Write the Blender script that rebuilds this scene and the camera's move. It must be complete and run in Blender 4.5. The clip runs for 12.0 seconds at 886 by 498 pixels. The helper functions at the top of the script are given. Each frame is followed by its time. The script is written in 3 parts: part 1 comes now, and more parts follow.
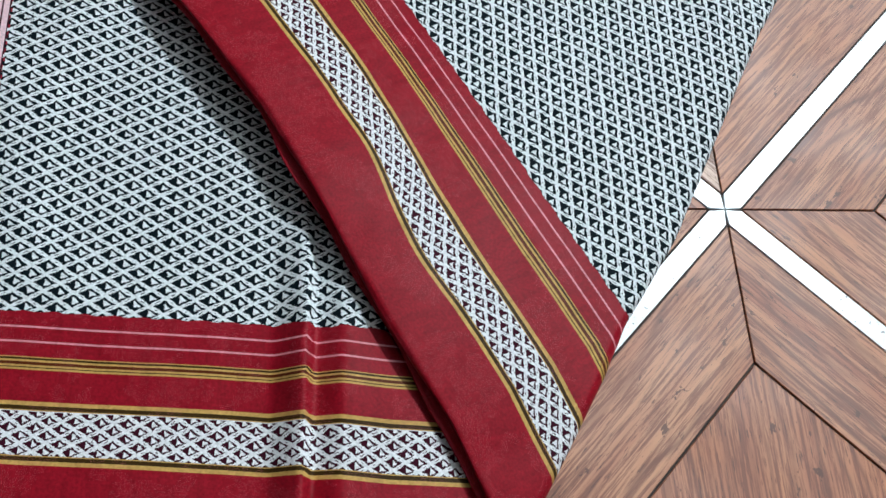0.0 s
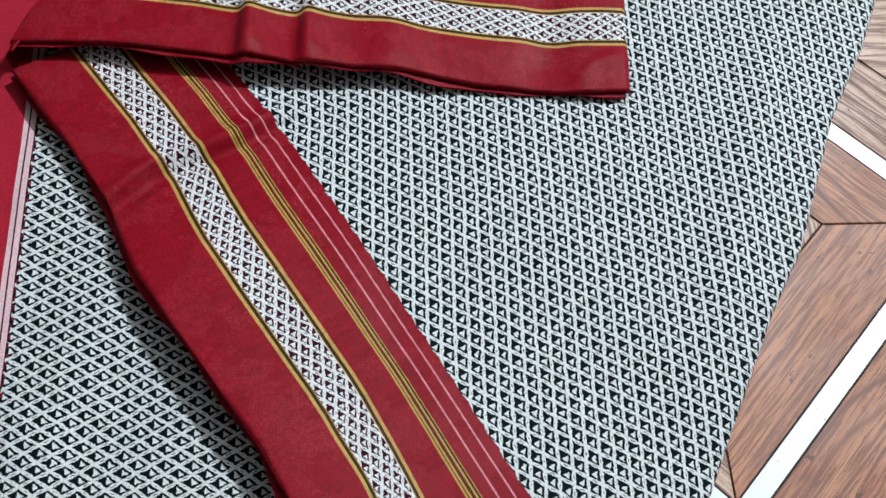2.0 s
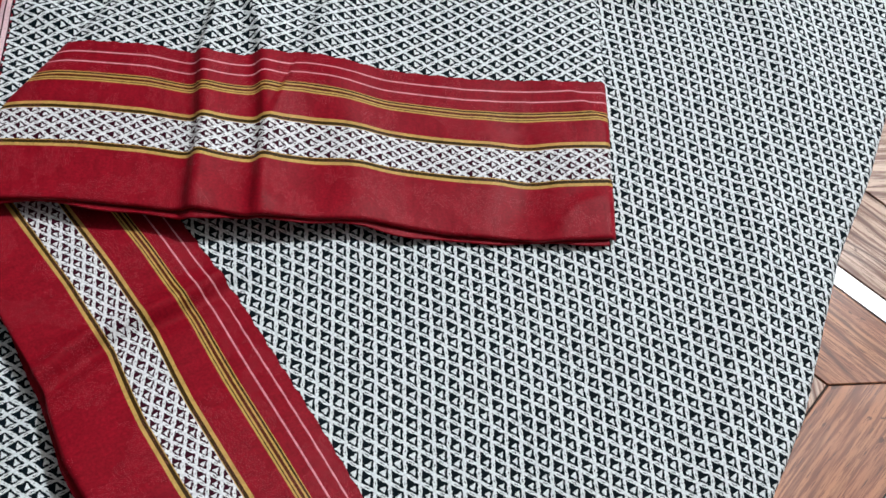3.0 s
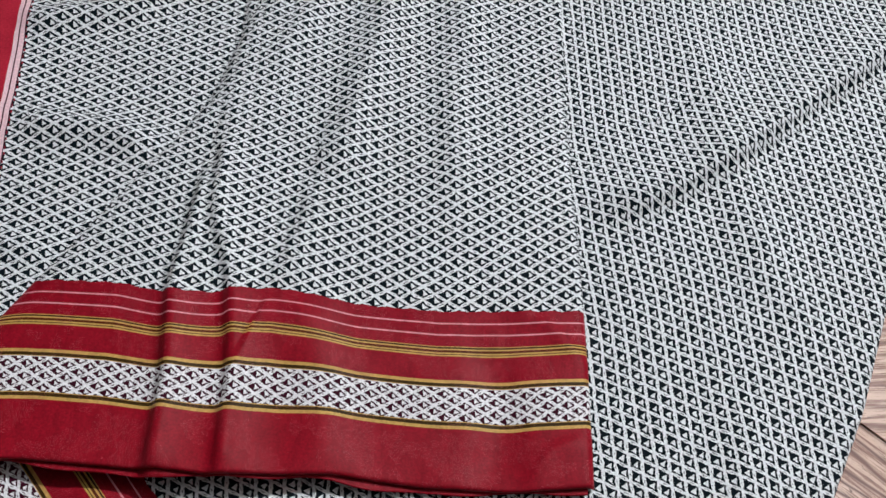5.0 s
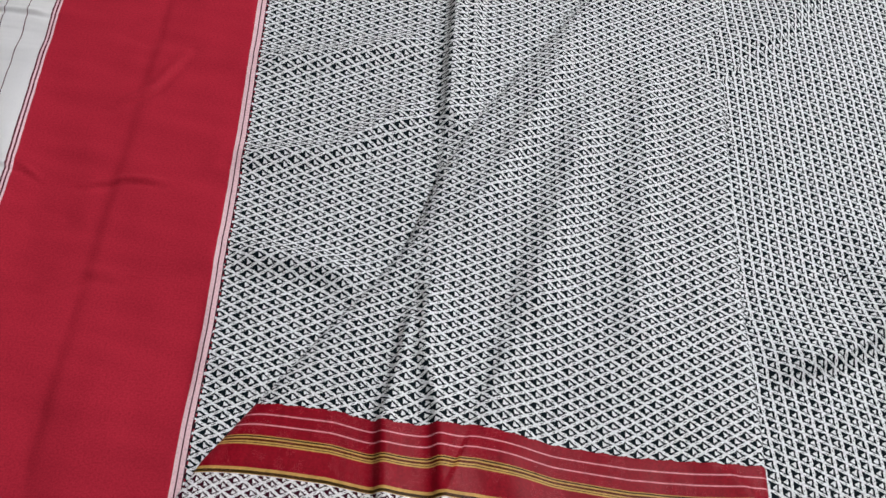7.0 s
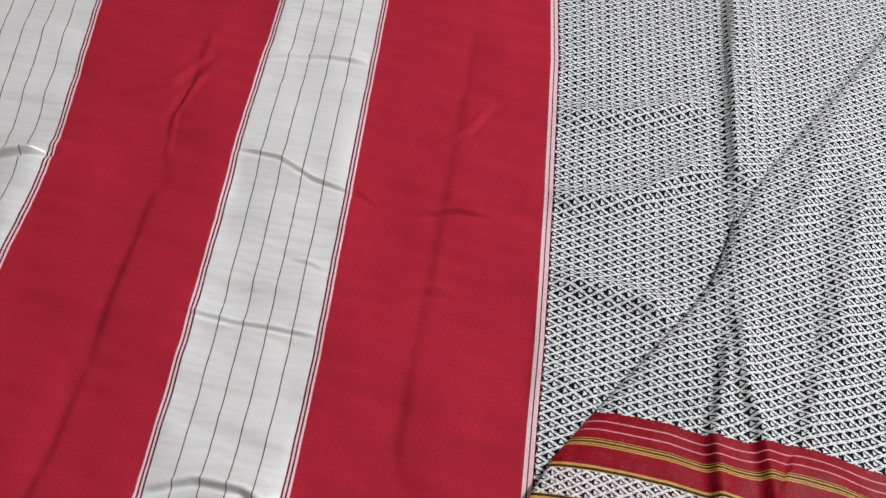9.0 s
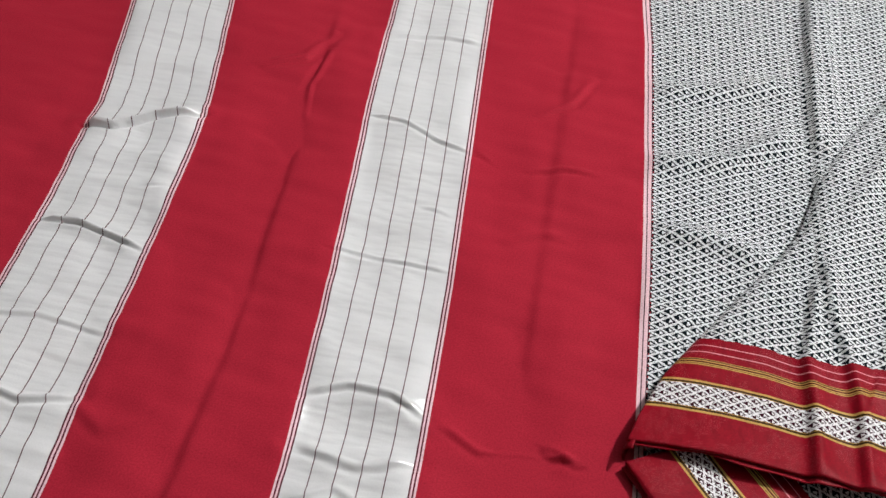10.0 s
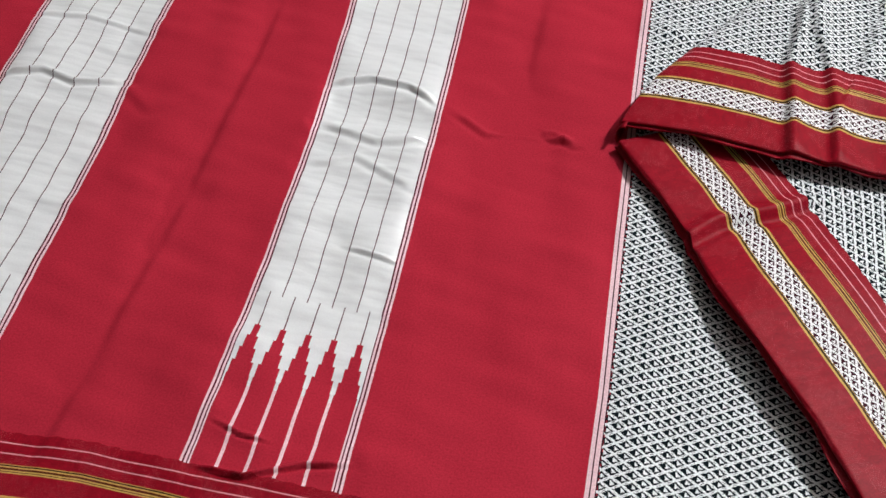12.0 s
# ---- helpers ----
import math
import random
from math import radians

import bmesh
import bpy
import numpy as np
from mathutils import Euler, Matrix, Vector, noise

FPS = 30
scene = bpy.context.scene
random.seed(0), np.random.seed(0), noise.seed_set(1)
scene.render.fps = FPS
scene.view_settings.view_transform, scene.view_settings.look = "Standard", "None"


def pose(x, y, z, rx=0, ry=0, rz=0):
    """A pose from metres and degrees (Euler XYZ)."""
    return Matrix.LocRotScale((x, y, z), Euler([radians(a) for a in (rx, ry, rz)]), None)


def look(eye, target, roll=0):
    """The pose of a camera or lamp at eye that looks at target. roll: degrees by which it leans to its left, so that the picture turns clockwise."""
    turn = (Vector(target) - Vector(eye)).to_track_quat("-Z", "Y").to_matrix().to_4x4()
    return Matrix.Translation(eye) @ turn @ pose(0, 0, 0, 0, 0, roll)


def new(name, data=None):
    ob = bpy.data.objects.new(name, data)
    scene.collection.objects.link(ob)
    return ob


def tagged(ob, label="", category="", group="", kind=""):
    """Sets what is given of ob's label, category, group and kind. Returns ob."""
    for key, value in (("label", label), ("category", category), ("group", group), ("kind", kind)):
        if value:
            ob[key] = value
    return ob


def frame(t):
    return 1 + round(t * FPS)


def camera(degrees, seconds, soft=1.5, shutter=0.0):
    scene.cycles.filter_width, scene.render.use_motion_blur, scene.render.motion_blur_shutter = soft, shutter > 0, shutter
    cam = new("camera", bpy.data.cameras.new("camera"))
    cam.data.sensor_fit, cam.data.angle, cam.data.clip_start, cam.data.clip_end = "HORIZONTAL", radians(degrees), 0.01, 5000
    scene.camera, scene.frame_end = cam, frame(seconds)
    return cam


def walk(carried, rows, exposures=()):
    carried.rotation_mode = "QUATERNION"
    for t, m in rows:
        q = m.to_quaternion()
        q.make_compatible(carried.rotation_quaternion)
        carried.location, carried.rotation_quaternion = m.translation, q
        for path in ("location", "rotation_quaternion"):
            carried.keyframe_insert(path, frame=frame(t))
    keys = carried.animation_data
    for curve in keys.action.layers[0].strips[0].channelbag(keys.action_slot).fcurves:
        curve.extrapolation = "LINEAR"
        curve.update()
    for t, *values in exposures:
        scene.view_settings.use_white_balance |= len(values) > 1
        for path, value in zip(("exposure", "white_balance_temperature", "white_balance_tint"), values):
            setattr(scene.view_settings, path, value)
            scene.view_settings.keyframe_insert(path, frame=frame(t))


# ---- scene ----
cam = camera(47.0, 12.0)

EXPOSURES = [(0.0, 0.26, 6000, 2.0), (1.0, 0.18, 6000, 3.0), (3.0, 0.14, 6500, 8.0), (5.5, -0.06, 6600, 13.0), (7.5, 0.0, 6800, 14.0), (10.0, 0.28, 6900, 12.0), (12.0, 0.46, 6800, 11.0)]
PATH = [
    (0, (0.028, 0.155, 0.38), (0.284, 0.993, -1.418), 17.9),
    (0.5, (0.035, 0.176, 0.404), (0.28, 1.026, -1.389), 15.8),
    (1, (0.029, 0.208, 0.417), (0.262, 1.05, -1.381), 15.4),
    (1.5, (0.035, 0.242, 0.424), (0.227, 1.101, -1.371), 12.8),
    (2, (0.044, 0.275, 0.428), (0.21, 1.146, -1.365), 10.9),
    (2.5, (0.05, 0.319, 0.43), (0.204, 1.198, -1.36), 10.1),
    (3, (0.065, 0.356, 0.422), (0.211, 1.246, -1.363), 9.1),
    (3.5, (0.086, 0.393, 0.432), (0.214, 1.274, -1.358), 7.4),
    (3.7, (0.089, 0.416, 0.432), (0.226, 1.301, -1.357), 7.7),
    (5.3, (0.094, 0.431, 0.455), (0.165, 1.485, -1.242), 3.8),
    (5.5, (0.094, 0.433, 0.461), (0.167, 1.504, -1.226), 4.0),
    (6, (0.083, 0.435, 0.469), (0.149, 1.567, -1.179), 4.3),
    (6.5, (0.05, 0.428, 0.476), (0.091, 1.605, -1.141), 4.3),
    (7, (0.012, 0.422, 0.489), (0.002, 1.618, -1.114), 3.6),
    (7.5, (-0.021, 0.42, 0.491), (-0.08, 1.651, -1.084), 2.9),
    (7.7, (-0.034, 0.422, 0.492), (-0.112, 1.665, -1.073), 2.7),
    (9.3, (-0.148, 0.311, 0.538), (-0.341, 1.617, -0.964), 1.8),
    (9.5, (-0.158, 0.289, 0.547), (-0.363, 1.605, -0.945), 1.7),
    (10, (-0.175, 0.237, 0.548), (-0.416, 1.555, -0.936), 1.1),
    (10.5, (-0.193, 0.183, 0.537), (-0.449, 1.495, -0.951), 1.7),
    (11, (-0.194, 0.143, 0.523), (-0.458, 1.431, -0.984), 1.7),
    (11.5, (-0.183, 0.106, 0.505), (-0.422, 1.37, -1.026), 2.6),
    (12, (-0.137, 0.092, 0.513), (-0.388, 1.253, -1.096), 1.1),
]
walk(cam, [(t, look(eye, target, roll)) for t, eye, target, roll in PATH], EXPOSURES)

# ---- world, lamp and exposure ----
world = bpy.data.worlds.new("world")
scene.world = world
world.use_nodes = True
world.node_tree.nodes["Background"].inputs[0].default_value = (0.9, 0.95, 1.0, 1)
world.node_tree.nodes["Background"].inputs[1].default_value = 0.03

# the real source is unknown; this bulb is added, placed to bring out the folds
BULB = (1.35, 1.60, 2.22)
added_light = bpy.data.lights.new("added_light", "POINT")
added_light.energy, added_light.color, added_light.shadow_soft_size = 380, (0.92, 0.96, 1.0), 0.055
new("added_light", added_light).location = BULB


# ---- materials ----
def lin(r, g, b):
    """Linear colour from 0..255 values."""
    return tuple(((c / 255) / 12.92 if c / 255 <= 0.04045 else ((c / 255 + 0.055) / 1.055) ** 2.4) for c in (r, g, b)) + (1,)


class Val:
    """A value in a node tree, with arithmetic that builds Math nodes."""

    def __init__(self, tree, socket):
        self.tree, self.socket = tree, socket

    def op(self, kind, *others):
        node = self.tree.nodes.new("ShaderNodeMath")
        node.operation = kind
        for slot, value in zip(node.inputs, (self, *others)):
            if isinstance(value, Val):
                self.tree.links.new(value.socket, slot)
            else:
                slot.default_value = value
        return Val(self.tree, node.outputs[0])

    def __add__(self, o): return self.op("ADD", o)
    def __sub__(self, o): return self.op("SUBTRACT", o)
    def __mul__(self, o): return self.op("MULTIPLY", o)
    def __truediv__(self, o): return self.op("DIVIDE", o)
    def __gt__(self, o): return self.op("GREATER_THAN", o)
    def __lt__(self, o): return self.op("LESS_THAN", o)
    def __and__(self, o): return self.op("MULTIPLY", o)
    def __or__(self, o): return self.op("MAXIMUM", o)
    def __abs__(self): return self.op("ABSOLUTE")
    def frac(self): return self.op("FRACT")
    def snap(self, step): return self.op("SNAP", step)
    def inv(self): return (self * -1.0) + 1.0
    def between(self, a, b): return (self > a) & (self < b)


def material(name):
    mat = bpy.data.materials.new(name)
    mat.use_nodes = True
    tree = mat.node_tree
    return mat, tree, tree.nodes["Principled BSDF"]


def link(tree, a, b):
    tree.links.new(a.socket if isinstance(a, Val) else a, b)


def mix(tree, fac, a, b, kind="MIX"):
    node = tree.nodes.new("ShaderNodeMix")
    node.data_type, node.blend_type = "RGBA", kind
    for slot, value in ((node.inputs[0], fac), (node.inputs[6], a), (node.inputs[7], b)):
        if isinstance(value, (Val, bpy.types.NodeSocket)):
            link(tree, value, slot)
        else:
            slot.default_value = value
    return node.outputs[2]


def uv_values(tree):
    coord = tree.nodes.new("ShaderNodeUVMap")
    coord.uv_map = "UVMap"
    split = tree.nodes.new("ShaderNodeSeparateXYZ")
    tree.links.new(coord.outputs[0], split.inputs[0])
    return coord.outputs[0], Val(tree, split.outputs[0]), Val(tree, split.outputs[1])


def noise_tex(tree, vector, scale, detail=3.0, rough=0.55, stretch=None):
    if stretch:
        mapping = tree.nodes.new("ShaderNodeMapping")
        mapping.inputs["Scale"].default_value = stretch
        tree.links.new(vector, mapping.inputs[0])
        vector = mapping.outputs[0]
    node = tree.nodes.new("ShaderNodeTexNoise")
    node.inputs["Scale"].default_value = scale
    node.inputs["Detail"].default_value = detail
    node.inputs["Roughness"].default_value = rough
    tree.links.new(vector, node.inputs["Vector"])
    return Val(tree, node.outputs["Fac"])


def bump(tree, height, strength, distance, normal=None):
    node = tree.nodes.new("ShaderNodeBump")
    node.inputs["Strength"].default_value, node.inputs["Distance"].default_value = strength, distance
    link(tree, height, node.inputs["Height"])
    if normal:
        tree.links.new(normal, node.inputs["Normal"])
    return node.outputs[0]


RED, PALLU_RED = lin(147, 16, 34), lin(181, 42, 60)
CREAM, INK, PLUM = lin(234, 238, 240), lin(15, 24, 30), lin(58, 16, 32)
GOLD, OLIVE, BROWN, PINK, WHITE = lin(206, 166, 92), lin(62, 42, 14), lin(92, 40, 18), lin(232, 150, 160), lin(240, 240, 242)
PALE = lin(242, 206, 212)
CELL_U, CELL_V, BORDER = 0.0115, 0.0070, 0.086


def motif(u, v, wob_u, wob_v, cell_u, cell_v, fill):
    """The woven diamond with its dark and light triangle: 1 where the pale thread lies on top."""
    us, vs = (u + wob_u).snap(0.00042), (v + wob_v).snap(0.00036)
    a, b = us / cell_u, vs / cell_v
    e, f = (a + b).frac(), (a - b).frac()
    re, rf = abs(e * 2.0 - 1.0), abs(f * 2.0 - 1.0)
    r = re | rf
    p, q = e + f - 1.0, e - f
    stroke = (r > (re.op("MINIMUM", rf) * 0.08 + fill)) & (((rf > 0.95) & (re < 0.30)) | ((re > 0.955) & (rf < 0.16))).inv()
    tri = (p > -0.04) & (q < (p * -1.30 + 0.44)) & (q > (p * 0.60 - 0.36)) & (r < 0.55)
    return stroke | tri


def cloth_material(name, with_pallu):
    mat, tree, bsdf = material(name)
    vec, u, v = uv_values(tree)
    wob_u = (noise_tex(tree, vec, 150, 3, 0.7) - 0.5) * 0.0024
    wob_v = (noise_tex(tree, vec, 190, 3, 0.7) - 0.5) * 0.0020
    pale = motif(u, v, wob_u, wob_v, CELL_U, CELL_V, 0.715)
    fine_pale = motif(u, v, wob_u, wob_v, 0.0094, 0.0058, 0.68)
    thread = noise_tex(tree, vec, 900, 2)
    patch = noise_tex(tree, vec, 9, 3)
    grey = mix(tree, pale, INK, CREAM)
    band = mix(tree, fine_pale, PLUM, WHITE)
    # stripes of the border, from the selvedge inwards
    mm = v * 1000.0
    ramp = tree.nodes.new("ShaderNodeValToRGB")
    ramp.color_ramp.interpolation = "CONSTANT"
    stops = [(0, RED), (26.6, GOLD), (28.2, OLIVE), (30.0, GOLD), (30.5, WHITE), (47.0, GOLD), (47.4, OLIVE), (49.0, GOLD), (50.7, RED),
             (62.6, GOLD), (63.3, OLIVE), (63.9, GOLD), (64.5, BROWN), (66.0, GOLD), (66.6, OLIVE), (67.2, GOLD), (67.8, RED),
             (73.4, PINK), (74.2, RED), (79.2, PINK), (80.0, RED)]
    els = ramp.color_ramp.elements
    els[0].position, els[0].color = 0, RED
    els[1].position, els[1].color = stops[1][0] / 100, stops[1][1]
    for place, colour in stops[2:]:
        els.new(place / 100).color = colour
    link(tree, mm / 100.0, ramp.inputs[0])
    in_band = mm.between(30.5, 47.0)
    jag = (u.snap(0.0007) * 561.0).op("SINE") * 0.3
    inside = (mm + jag) > BORDER * 1000
    colour = mix(tree, in_band, ramp.outputs[0], band)
    satin = in_band.inv()
    if with_pallu:
        x = u * 1000.0
        c = ((x * -1.0 - 232.0) / 221.5).frac() * 221.5
        c = c + (((x * -1.0) > 225.0).inv() * 500.0)
        stripe = c < 93.5
        edge = (c.op("MINIMUM", (c * -1.0) + 93.5))
        core = edge > 4.8
        lines = edge.between(0.0, 1.5) | edge.between(2.6, 4.0)
        shade = edge.between(1.5, 2.6) | edge.between(4.0, 4.8)
        cell = ((c - 4.8) / 16.78).frac()
        g = abs(cell - 0.5)
        y = mm + (x < -440.0) * 22.0
        step = (((y - 134.0) / 45.0).snap(0.19)).op("MINIMUM", 1.0).op("MAXIMUM", 0.0)
        tooth = g > ((step * -0.5) + 0.5)
        below = (y < 150.0) & (g > 0.437)
        hair = ((g > 0.478) & (y > 198.0)) | ((g < 0.022) & y.between(178.0, 200.0))
        white_silk = core & (tooth | below)
        red = mix(tree, patch, PALLU_RED, mix(tree, 0.12, PALLU_RED, (0.0, 0.0, 0.0, 1)))
        pallu = mix(tree, stripe & lines, mix(tree, stripe & shade, red, lin(96, 26, 40)), PALE)
        pallu = mix(tree, stripe & white_silk, pallu, mix(tree, (y < 137.0), lin(232, 233, 234), PALE))
        pallu = mix(tree, stripe & core & hair, pallu, lin(92, 60, 66))
        side = (x > -110.3)
        pair = x.between(-110.3, -108.1) | x.between(-107.4, -105.0)
        dark = x.between(-108.1, -107.4) | x.between(-105.0, -104.1)
        body = mix(tree, (x + (v.snap(0.0018) * 2100.0).op("SINE") * 0.5) > -104.1, mix(tree, pair, mix(tree, dark, PALLU_RED, lin(70, 26, 36)), PALE), grey)
        body = mix(tree, side, pallu, body)
        colour = mix(tree, inside, colour, body)
        satin = satin & inside.inv()
        silk = stripe & core & tooth & side.inv() & inside
        shiny = (silk * 2.2) | (satin * 1.06)
        relief = (inside & side | in_band) & pale
    else:
        colour = mix(tree, inside, colour, grey)
        satin = satin & inside.inv()
        shiny = satin * 1.06
        relief = (inside | in_band) & pale
    woven = silk.inv() * 0.8 + 0.2 if with_pallu else satin * 0.0 + 1.0
    colour = mix(tree, ((thread - 0.35) * 2.2).op("MINIMUM", 1.0).op("MAXIMUM", 0.0) & woven, colour, mix(tree, 1.0, colour, (0.62, 0.62, 0.62, 1), "MULTIPLY"))
    # sparkle of the satin, painted into the colour as small pale specks
    painted_glint = ((noise_tex(tree, vec, 3200, 1) > 0.64) & (noise_tex(tree, vec, 45, 3) > 0.5)) & satin
    mottle = noise_tex(tree, vec, 1.0, 4, 0.7, (260, 90, 1))
    colour = mix(tree, (((mottle - 0.4) * 3.0).op("MINIMUM", 1.0).op("MAXIMUM", 0.0) & satin) * 0.6, colour, mix(tree, 1.0, colour, (0.55, 0.5, 0.5, 1), "MULTIPLY"))
    colour = mix(tree, painted_glint * 0.4, colour, lin(226, 120, 130))
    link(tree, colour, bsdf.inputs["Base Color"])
    link(tree, shiny * -0.14 + 0.62, bsdf.inputs["Roughness"])
    link(tree, shiny.op("MAXIMUM", 0.9) * 0.30 - 0.24, bsdf.inputs["Specular IOR Level"])
    if with_pallu:
        link(tree, silk * 0.16, bsdf.inputs["Metallic"])
    rel = bump(tree, relief, 0.8, 0.0005)
    if with_pallu:
        pucker = (noise_tex(tree, vec, 1.0, 3, 0.6, (7, 26, 1)) + noise_tex(tree, vec, 1.0, 2, 0.6, (30, 120, 1)) * 0.05) * silk
        rel = bump(tree, pucker, 0.8, 0.011, rel)
    link(tree, bump(tree, thread, 0.25, 0.0003, rel), bsdf.inputs["Normal"])
    return mat


def wood_material(name, per_island):
    mat, tree, bsdf = material(name)
    vec, u, v = uv_values(tree)
    if per_island:
        rnd = Val(tree, tree.nodes.new("ShaderNodeNewGeometry").outputs["Random Per Island"])
    else:
        rnd = Val(tree, tree.nodes.new("ShaderNodeObjectInfo").outputs["Random"])
    shift = tree.nodes.new("ShaderNodeVectorMath")
    comb = tree.nodes.new("ShaderNodeCombineXYZ")
    link(tree, rnd * 37.0, comb.inputs[0])
    link(tree, rnd * 91.0, comb.inputs[1])
    tree.links.new(vec, shift.inputs[0])
    tree.links.new(comb.outputs[0], shift.inputs[1])
    pos = shift.outputs[0]
    clamp = lambda val: val.op("MINIMUM", 1.0).op("MAXIMUM", 0.0)
    wide = noise_tex(tree, pos, 1.0, 4, 0.6, (7, 60, 1))
    fine = noise_tex(tree, pos, 1.0, 4, 0.75, (26, 620, 1))
    bend = noise_tex(tree, pos, 1.0, 3, 0.55, (4, 9, 1))
    wave = (bend * 60.0 + wide * 5.0 + v * 700.0).op("SINE") * 0.5 + 0.5
    rings = wave.op("POWER", 5.0) * clamp((noise_tex(tree, pos, 1.0, 2, 0.5, (9, 30, 1)) - 0.36) * 5.0)
    a = mix(tree, rnd, lin(184, 122, 86), lin(204, 150, 114))
    col = mix(tree, clamp((wide - 0.38) * 3.2), a, lin(164, 100, 72))
    col = mix(tree, clamp((noise_tex(tree, pos, 1.0, 3, 0.6, (5, 22, 1)) - 0.5) * 4.0) * 0.55, col, lin(160, 96, 72))
    grey = (rnd * 7.31).frac() > 0.70
    col = mix(tree, grey * 0.55, col, lin(214, 196, 180))
    col = mix(tree, rings * ((rnd * 5.13).frac() * 0.4 + 0.6) + rings * grey * 0.25, col, lin(92, 52, 38))
    col = mix(tree, clamp((fine - 0.46) * 10.0) * 0.85, col, lin(112, 62, 44))
    dash = noise_tex(tree, pos, 1.0, 2, 0.5, (90, 1300, 1)) > (wide * -0.20 + 0.75)
    col = mix(tree, dash * 0.85, col, lin(80, 44, 32))
    spot = (noise_tex(tree, pos, 1.0, 3, 0.65, (110, 200, 1)) > 0.645) & (noise_tex(tree, pos, 1.0, 1, 0.5, (14, 14, 1)) > 0.54)
    col = mix(tree, spot * 0.9, col, lin(84, 46, 32))
    link(tree, col, bsdf.inputs["Base Color"])
    link(tree, noise_tex(tree, pos, 25, 3) * 0.25 + 0.40, bsdf.inputs["Roughness"])
    link(tree, bump(tree, fine, 0.15, 0.0004), bsdf.inputs["Normal"])
    return mat


def plain(name, colour, rough, scale=40, vary=0.12, metal=0.0):
    mat, tree, bsdf = material(name)
    coord = tree.nodes.new("ShaderNodeTexCoord")
    n = noise_tex(tree, coord.outputs["Object"], scale, 4)
    dark = tuple(c * (1 - 2 * vary) for c in colour[:3]) + (1,)
    link(tree, mix(tree, n, dark, colour), bsdf.inputs["Base Color"])
    bsdf.inputs["Roughness"].default_value, bsdf.inputs["Metallic"].default_value = rough, metal
    link(tree, bump(tree, n, 0.1, 0.0005), bsdf.inputs["Normal"])
    return mat


M_BASE = cloth_material("saree_cloth_with_pallu", True)
M_FOLD = cloth_material("saree_cloth", False)
M_WOOD, M_WOOD_FAR = wood_material("wood_look_tile", False), wood_material("wood_look_tile_far", True)
def strip_material():
    mat, tree, bsdf = material("white_glazed_strip")
    coord = tree.nodes.new("ShaderNodeTexCoord")
    vec = coord.outputs["Object"]
    info = tree.nodes.new("ShaderNodeObjectInfo")
    shift = tree.nodes.new("ShaderNodeVectorMath")
    tree.links.new(vec, shift.inputs[0])
    tree.links.new(info.outputs["Location"], shift.inputs[1])
    n = noise_tex(tree, shift.outputs[0], 30, 4)
    speck = (noise_tex(tree, shift.outputs[0], 420, 2) > 0.70) & (n > 0.47)
    scuff = noise_tex(tree, shift.outputs[0], 1.0, 3, 0.6, (90, 90, 90)) > 0.64
    col = mix(tree, n, lin(230, 234, 238), lin(242, 245, 248))
    col = mix(tree, scuff * 0.35, col, lin(196, 190, 184))
    link(tree, mix(tree, speck * 0.85, col, lin(74, 66, 62)), bsdf.inputs["Base Color"])
    link(tree, n * 0.2 + 0.22, bsdf.inputs["Roughness"])
    return mat


M_STRIP = strip_material()
M_GROUT = plain("dark_joint", lin(52, 36, 30), 0.8)
# tones of the unseen room, held low to limit bounced light
M_WALL = plain("wall_paint", lin(104, 104, 102), 0.8, 6, 0.05)
M_CEIL = plain("ceiling_paint", lin(172, 172, 170), 0.85, 6, 0.04)
M_STEEL = plain("white_enamel", lin(230, 230, 228), 0.4)
M_GLOW = bpy.data.materials.new("bulb_glow")
M_GLOW.use_nodes = True
M_GLOW.node_tree.nodes["Principled BSDF"].inputs["Emission Color"].default_value = (0.93, 0.98, 1, 1)
M_GLOW.node_tree.nodes["Principled BSDF"].inputs["Emission Strength"].default_value = 8


# ---- helpers of this scene ----
def mesh_object(name, verts, faces, mat, parent=None, uvs=None, smooth=False):
    data = bpy.data.meshes.new(name)
    data.from_pydata([tuple(p) for p in verts], [], faces)
    data.materials.append(mat)
    if uvs is not None:
        layer = data.uv_layers.new(name="UVMap")
        loops = np.zeros(len(data.loops), dtype=np.int32)
        data.loops.foreach_get("vertex_index", loops)
        layer.data.foreach_set("uv", np.asarray(uvs, dtype=np.float32)[loops].ravel())
    if smooth:
        data.polygons.foreach_set("use_smooth", [True] * len(data.polygons))
    data.update()
    ob = new(name, data)
    ob.parent = parent
    return ob


def part(name, bm, mat, parent, label=""):
    data = bpy.data.meshes.new(name)
    bm.to_mesh(data)
    bm.free()
    data.materials.append(mat)
    ob = new(name, data)
    ob.parent = parent
    return tagged(ob, label)


def box(x0, x1, y0, y1, z0, z1, bevel=0.0):
    bm = bmesh.new()
    bmesh.ops.create_cube(bm, size=1)
    for v in bm.verts:
        v.co = Vector(((x0 + x1) / 2 + v.co.x * (x1 - x0), (y0 + y1) / 2 + v.co.y * (y1 - y0), (z0 + z1) / 2 + v.co.z * (z1 - z0)))
    if bevel:
        bmesh.ops.bevel(bm, geom=bm.edges[:], offset=bevel, segments=2, affect="EDGES")
    return bm


